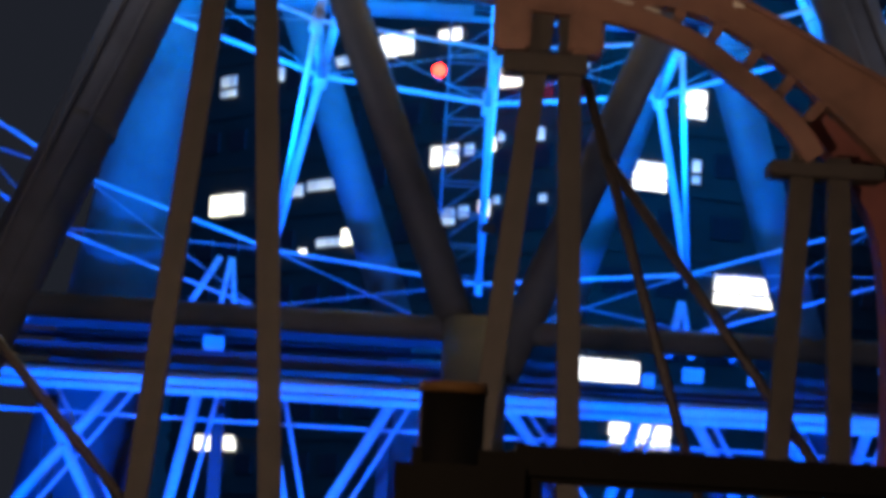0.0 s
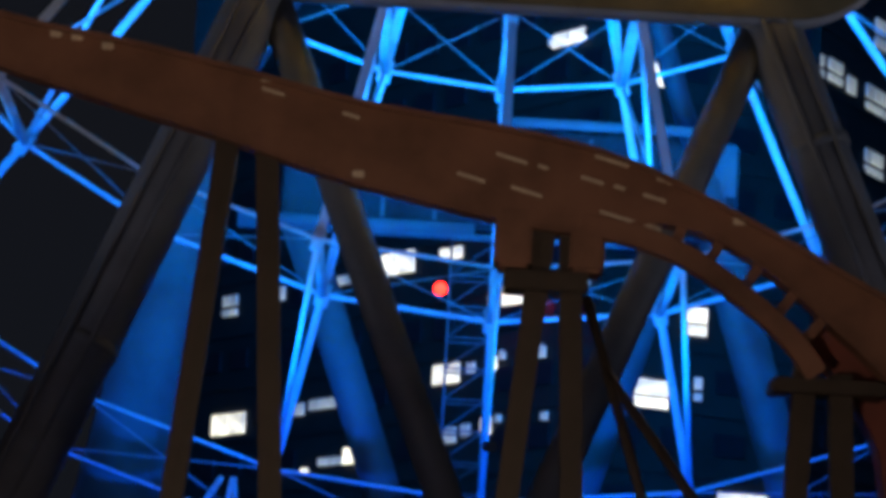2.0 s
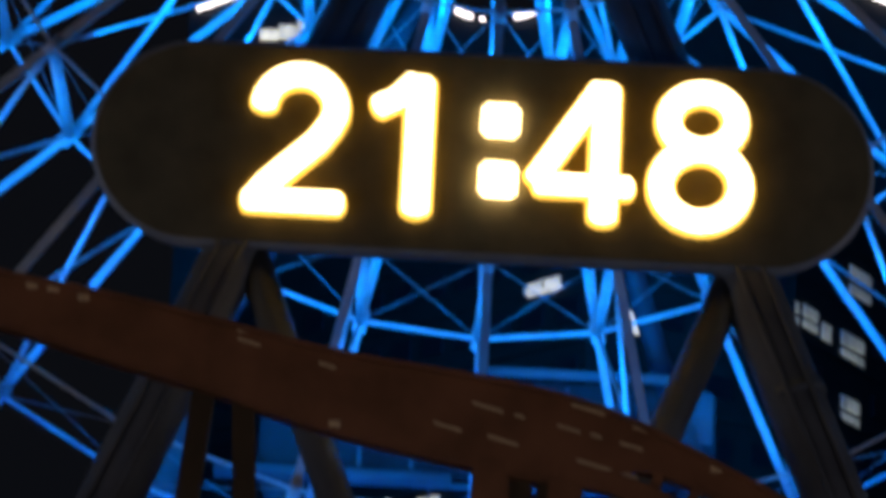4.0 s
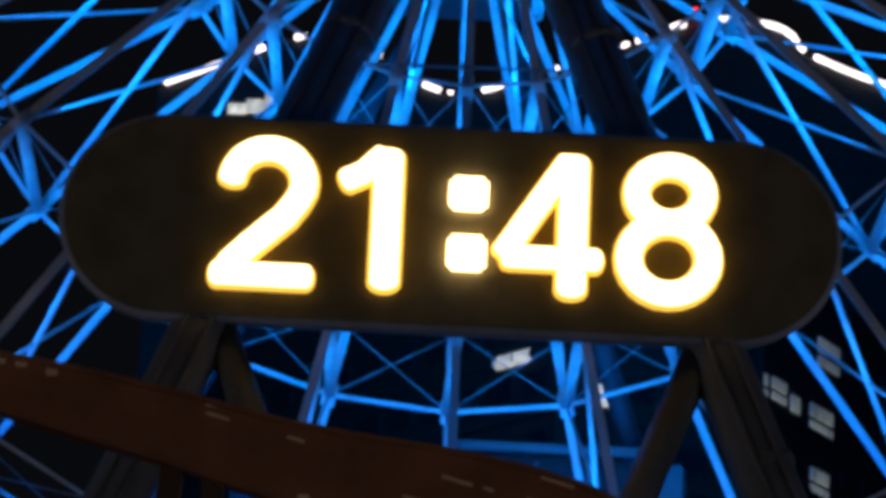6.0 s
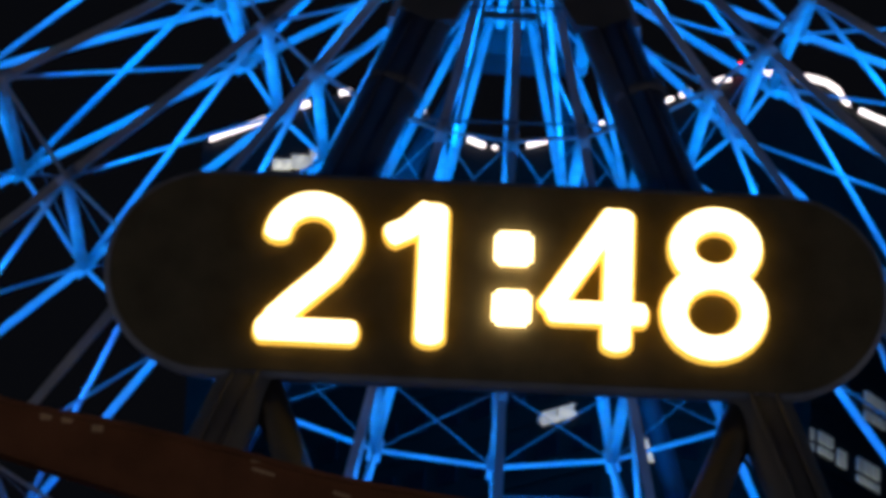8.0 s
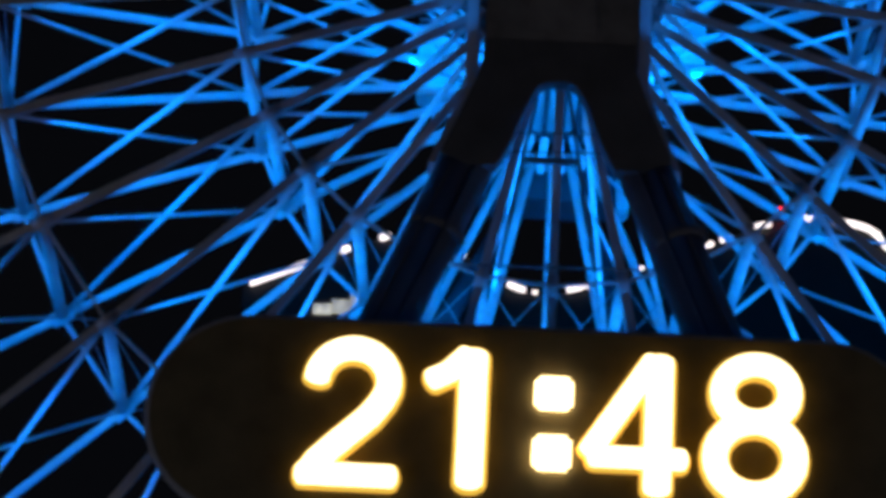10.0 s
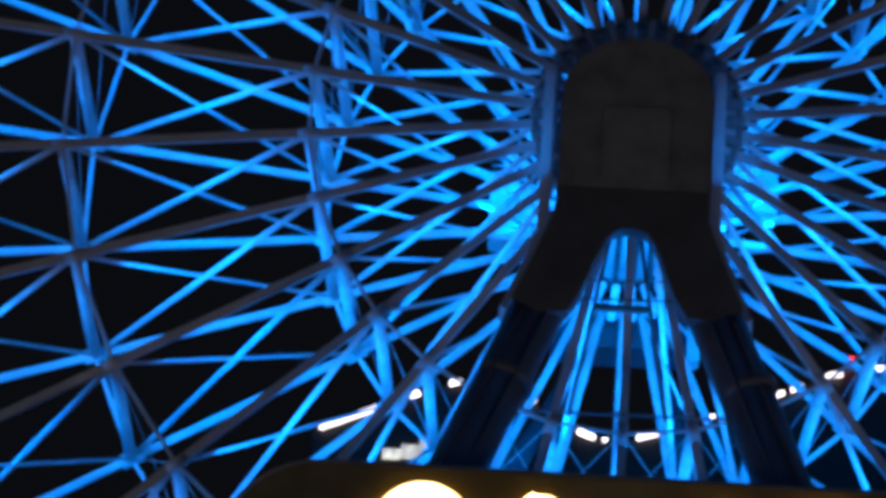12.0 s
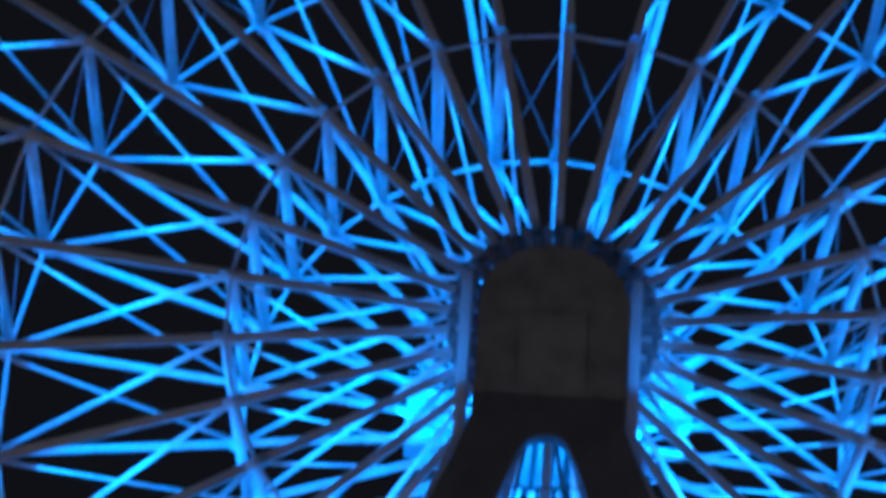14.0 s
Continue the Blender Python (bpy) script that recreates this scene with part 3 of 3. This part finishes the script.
for i, (xt, xb, zb) in enumerate([(-16.65, -18.6, 6.35), (-12.8, -13.5, 5.45), (-9.67, -8.92, 5.71), (-3.7, -5.36, 5.91), (1.75, 3.16, 7.05), (7.83, 7.26, 7.02), (10.47, 11.35, 7.38), (14.6, 15.3, 7.73), (-20.4, -19.0, 6.3), (18.6, 18.0, 7.0)]):
    k = 8.9 / (8.9 - zb)
    xe = xt + (xb - xt) * k
    part("strut", tube((xt, 6.8, 8.9), (xe, 6.8, 0), 0.27, 10), WHITE, station)
    part("slender_strut", tube((xt + 0.9, 7.6, 8.9), (xe + 0.9, 7.6, 0), 0.12, 8), WHITE, station)
for x0, z0, x1, z1, r in ((-12.2, 15.3, -13.95, 13.1, 0.16), (-11.7, 15.3, -12.2, 13.1, 0.13), (-11.6, 15.3, -11.4, 13.1, 0.13), (9.6, 14.5, 9.2, 12.6, 0.2), (9.65, 14.5, 10.3, 12.6, 0.16), (10.6, 14.7, 12.3, 12.6, 0.2)):
    part("wheel_guide_strut", tube((x0, 7.6, z0), (x1, 8.4, z1 - 0.7), r, 8), WHITE, station)
for x0, x1, z in ((-12.8, -11.8, 11.3), (9.9, 10.9, 11.1), (8.0, 8.6, 10.7), (13.0, 13.6, 11.1), (-21.6, -21.1, 12.2), (19.2, 19.6, 12.0)):
    part("junction_box", box(x0, x1, 8.2, 8.66, z - 0.35, z + 0.35, 0.04), WHITE, station)
for x in range(-20, 21, 8):
    part("column", box(x - 0.3, x + 0.3, 10.5, 11.1, 0, 9.7), DIMSTEEL, station)

# ---- buildings behind ----
pane_box = mesh_of("window", box(-0.5, 0.5, -0.12, 0.1, -0.5, 0.5), WINDOW)
pane_dim = mesh_of("window", box(-0.5, 0.5, -0.12, 0.1, -0.5, 0.5), WINDOW_DIM)
pane_dark = mesh_of("window", box(-0.5, 0.5, -0.08, 0.1, -0.5, 0.5), DARKGLASS)


def face_matrix(corner, phi, side, s, z, w, h):
    """The place of a window s metres along a wall that runs back from the corner at phi degrees."""
    d = Vector((side * math.cos(radians(phi)), math.sin(radians(phi)), 0))
    out = Vector((d.y, -d.x, 0)) * side
    p = Vector((corner[0], corner[1], z)) + d * s + out * 0.1
    m = Matrix((( d.x, -out.x, 0, p.x), (d.y, -out.y, 0, p.y), (0, 0, 1, p.z), (0, 0, 0, 1)))
    return m @ Matrix.Diagonal((w, 1, h, 1))


def corner_tower(label, corner, faces, height, storey, first):
    """A tower with two walls that run back from its nearest corner. faces: (phi, side, length, lit windows)."""
    t = thing("office_tower", label, "building")
    ends = []
    for phi, side, length, lit in faces:
        ends.append(Vector((corner[0] + side * math.cos(radians(phi)) * length, corner[1] + math.sin(radians(phi)) * length)))
    c = Vector(corner)
    foot = [c, ends[1], ends[0] + ends[1] - c, ends[0]]
    bm = bmesh.new()
    lo, hi = [bm.verts.new((p.x, p.y, 0)) for p in foot], [bm.verts.new((p.x, p.y, height)) for p in foot]
    for i in range(4):
        bm.faces.new((lo[i], lo[(i + 1) % 4], hi[(i + 1) % 4], hi[i]))
    bm.faces.new(hi)
    bmesh.ops.recalc_face_normals(bm, faces=bm.faces[:])
    part("wall", bm, FACADE, t)
    for phi, side, length, lit in faces:
        z = first
        while z < height - 2:
            ledge = part("floor_ledge", box(-0.5, 0.5, -0.1, 0.1, -0.25, 0.25), FACADE, t)
            ledge.matrix_local = face_matrix(corner, phi, side, length / 2, z + storey * 0.5, length - 0.4, 1.0)
            n = int(length / 4.4)
            for i in range(n):
                s0 = (i + 0.5) * length / n
                if not any(abs(s0 - a) < (w + 3.0) / 2 and abs(z - b) < (h + 1.7) / 2 for a, b, w, h, _ in lit):
                    part("window", pane_dark, DARKGLASS, t).matrix_local = face_matrix(corner, phi, side, s0, z, 2.6, 1.6)
            z += storey
        for a, b, w, h, bright in lit:
            dim = not bright
            n = max(1, round(w / (2.4 if bright else 1.5)))
            rows = 2 if h > 1.7 else 1
            for i in range(n * rows):
                c, r = i % n, i // n
                zc, hc = (b, h) if rows == 1 else (b + (0.22 * h if r else -0.30 * h), h * (0.52 if r else 0.34))
                part("window", pane_dim if dim else pane_box, WINDOW, t).matrix_local = face_matrix(corner, phi, side, a + (c - (n - 1) / 2) * w / n, zc, w / n - (0.22 if n > 1 else 0), hc * (1.0 if bright else 0.86))
    return t


corner_tower("dark office tower with scattered lit windows on two walls", (9, 80), [
    (58, -1, 62, [(26.95, 40.55, 4.77, 1.67, 1), (19.47, 40.52, 2.81, 0.86, 1), (10.98, 36.64, 2.36, 1.41, 1), (13.53, 36.37, 1.05, 1.26, 1), (19.27, 31.49, 3.42, 1.44, 1), (15.92, 31.71, 0.91, 0.84, 0), (13.25, 31.88, 1.19, 1, 1), (11.82, 32.35, 0.59, 0.75, 0), (18.64, 26.88, 2.16, 1.35, 0), (16.23, 27.11, 1.06, 1.08, 0), (13.55, 27.29, 1.19, 1.24, 1), (11.97, 27.76, 0.59, 0.66, 0), (52.05, 29.71, 5.56, 1.69, 1), (41.33, 30.2, 3.05, 1.09, 0), (36.46, 30.42, 5.22, 0.9, 0),
                  (31.79, 26.1, 2.86, 1.23, 1), (35.15, 25.83, 3.96, 0.71, 0), (39.22, 25.23, 0.88, 0.45, 1), (44.28, 25.02, 0.91, 0.55, 1), (45.66, 39.85, 3.33, 1.21, 0), (53.02, 39.59, 2.52, 1.91, 0), (34.62, 39.99, 2.94, 0.81, 0), (6.98, 32.21, 1.14, 1.06, 0), (6.07, 27.56, 0.71, 0.64, 0), (2.21, 27.88, 1.51, 0.87, 0), (2.51, 36.89, 2.5, 1.05, 0), (51.42, 10.21, 6.63, 1.19, 1), (1.56, 14.99, 1.64, 1.02, 0), (5.34, 54.69, 4.3, 0.92, 1), (7.46, 54.73, 0.73, 0.59, 0)]),
    (30, 1, 18, [(7.91, 34.69, 1.93, 2.08, 1), (1.08, 33.09, 1.4, 1.34, 0), (4.47, 29.19, 2.74, 2.05, 1), (8.41, 29.93, 0.58, 1.83, 0), (13.59, 21.9, 6.36, 2.15, 1), (4.78, 11.1, 5.17, 1.71, 1), (3.53, 51.8, 1.82, 1.54, 1), (1.5, 15.4, 6.0, 1.5, 1)])], 62, 4.4, 4.2)
corner_tower("dark slab tower with a few dim lit windows", (24, 92), [
    (50, -1, 4, []),
    (62, 1, 60, [(1.65, 55.88, 2.96, 1.85, 0), (5.53, 56.02, 3.04, 1.88, 0), (8.94, 55.7, 1.68, 1.47, 0), (14.7, 55.57, 4.99, 2.28, 0), (16.11, 61.02, 4.8, 2.49, 0), (14.41, 50.61, 3.97, 2.18, 0), (13.69, 46.14, 1.72, 1.56, 0), (16.54, 44.19, 3.76, 1.49, 0), (14.66, 45.2, 1.98, 1.13, 0)])], 66, 4.7, 5.0)


def red_lamp(label, place, r):
    ob = thing("warning_lamp", label, "warning lamp", "red warning lamps", place=place)
    bm = bmesh.new()
    bmesh.ops.create_uvsphere(bm, u_segments=16, v_segments=10, radius=r)
    part("lens", bm, REDLAMP, ob, "glowing red lens")
    part("bracket", tube((0, 0, 0), (0, 3.0, -0.3), 0.12, 8), HUBDARK, ob)
    return ob


# ---- far building with a wavy roof edge ----
RY = 130.0
roof_pts = [(-24, 88.0), (-18.3, 90.4), (-11.3, 93.2), (-6.0, 92.3), (-0.9, 89.3), (2.4, 88.6), (6.0, 89.5), (10.5, 91.2), (16.5, 93.7), (21.9, 96.0), (25.3, 96.6), (29.5, 96.2), (31.3, 95.4), (32.4, 94.0), (36.3, 92.3), (40.0, 91.1)]
edge = smooth(roof_pts, 5)
far = thing("far_building", "dark far building with a wavy roof edge", "building")
bm = bmesh.new()
rows = [[bm.verts.new((x, y, z)) for x, z in edge] + [bm.verts.new((edge[-1][0], y, 0)), bm.verts.new((edge[0][0], y, 0))] for y in (RY + 0.4, RY + 22)]
n = len(rows[0])
bm.faces.new(rows[0])
bm.faces.new(list(reversed(rows[1])))
for i in range(n):
    bm.faces.new((rows[0][(i + 1) % n], rows[0][i], rows[1][i], rows[1][(i + 1) % n]))
bmesh.ops.recalc_face_normals(bm, faces=bm.faces[:])
part("wall", bm, FACADE, far)
for x, z, w, h in ((-17.0, 86.2, 1.6, 0.9), (-15.4, 86.5, 1.5, 1.2), (-14.1, 87.1, 1.0, 1.6), (-13.35, 87.9, 0.5, 0.9)):
    part("window", box(x - w / 2, x + w / 2, RY + 0.1, RY + 0.5, z - h / 2, z + h / 2), WINDOW, far)


def edge_z(x):
    for (x0, z0), (x1, z1) in zip(edge[:-1], edge[1:]):
        if x0 <= x <= x1:
            return z0 + (z1 - z0) * (x - x0) / (x1 - x0)
    return edge[-1][1]


string = thing("roof_light_string", "string of cool white light tubes along a wavy roof edge", "light string")
for x0, x1, r in ((-23.4, -18.3, 0.27), (-17.2, -16.4, 0.25), (-15.7, -14.9, 0.27), (-12.3, -11.3, 0.25), (-6.0, -4.7, 0.22), (-0.9, 0.6, 0.25), (1.3, 1.7, 0.16), (2.7, 3.0, 0.16), (4.3, 6.1, 0.24), (10.0, 10.9, 0.16),
                  (16.3, 16.9, 0.2), (17.6, 18.5, 0.26), (19.8, 21.9, 0.28), (23.6, 24.2, 0.22), (24.4, 25.6, 0.26), (27.4, 29.6, 0.28), (29.6, 31.4, 0.28), (31.4, 32.4, 0.22), (33.3, 36.4, 0.26), (36.5, 39.8, 0.26)):
    n = max(2, int((x1 - x0) / 0.6))
    bm = pipe([Vector((x0 + (x1 - x0) * i / n, RY + 0.2, edge_z(x0 + (x1 - x0) * i / n))) for i in range(n + 1)], r)
    part("light_tube", bm, STRIP, string)
red_lamp("small glowing red warning lamp at the roof edge", (22.7, RY - 0.3, 96.9), 0.4)
red_lamp("glowing red warning lamp on the dark tower wall", (-2.1, 88.0, 36.6), 0.46)

# ---- dark railing close by ----
kiosk = thing("barrier", "black barrier with a stout capped end post", "barrier")
part("top_rail", box(-2.3, 6.0, -125.2, -124.9, 2.24, 2.52, 0.05), ROOF, kiosk)
part("shoulder", box(-3.15, -2.05, -125.25, -124.8, 1.9, 2.46, 0.12), ROOF, kiosk)
part("wall", box(-3.3, 6.0, -125.1, -124.95, 0, 0.9), ROOF, kiosk)
for x in (-2.2, 0.5, 3.2, 5.8):
    part("post", box(x - 0.06, x + 0.06, -125.1, -124.95, 0.9, 2.25), ROOF, kiosk)
end = part("end_post", tube((-2.74, -125, 0), (-2.74, -125, 2.88), 0.25, 24), ROOF, kiosk)
part("cap", tube((-2.74, -125, 2.88), (-2.74, -125, 2.96), 0.27, 24, 0.255), TAN, end, "tan cap")
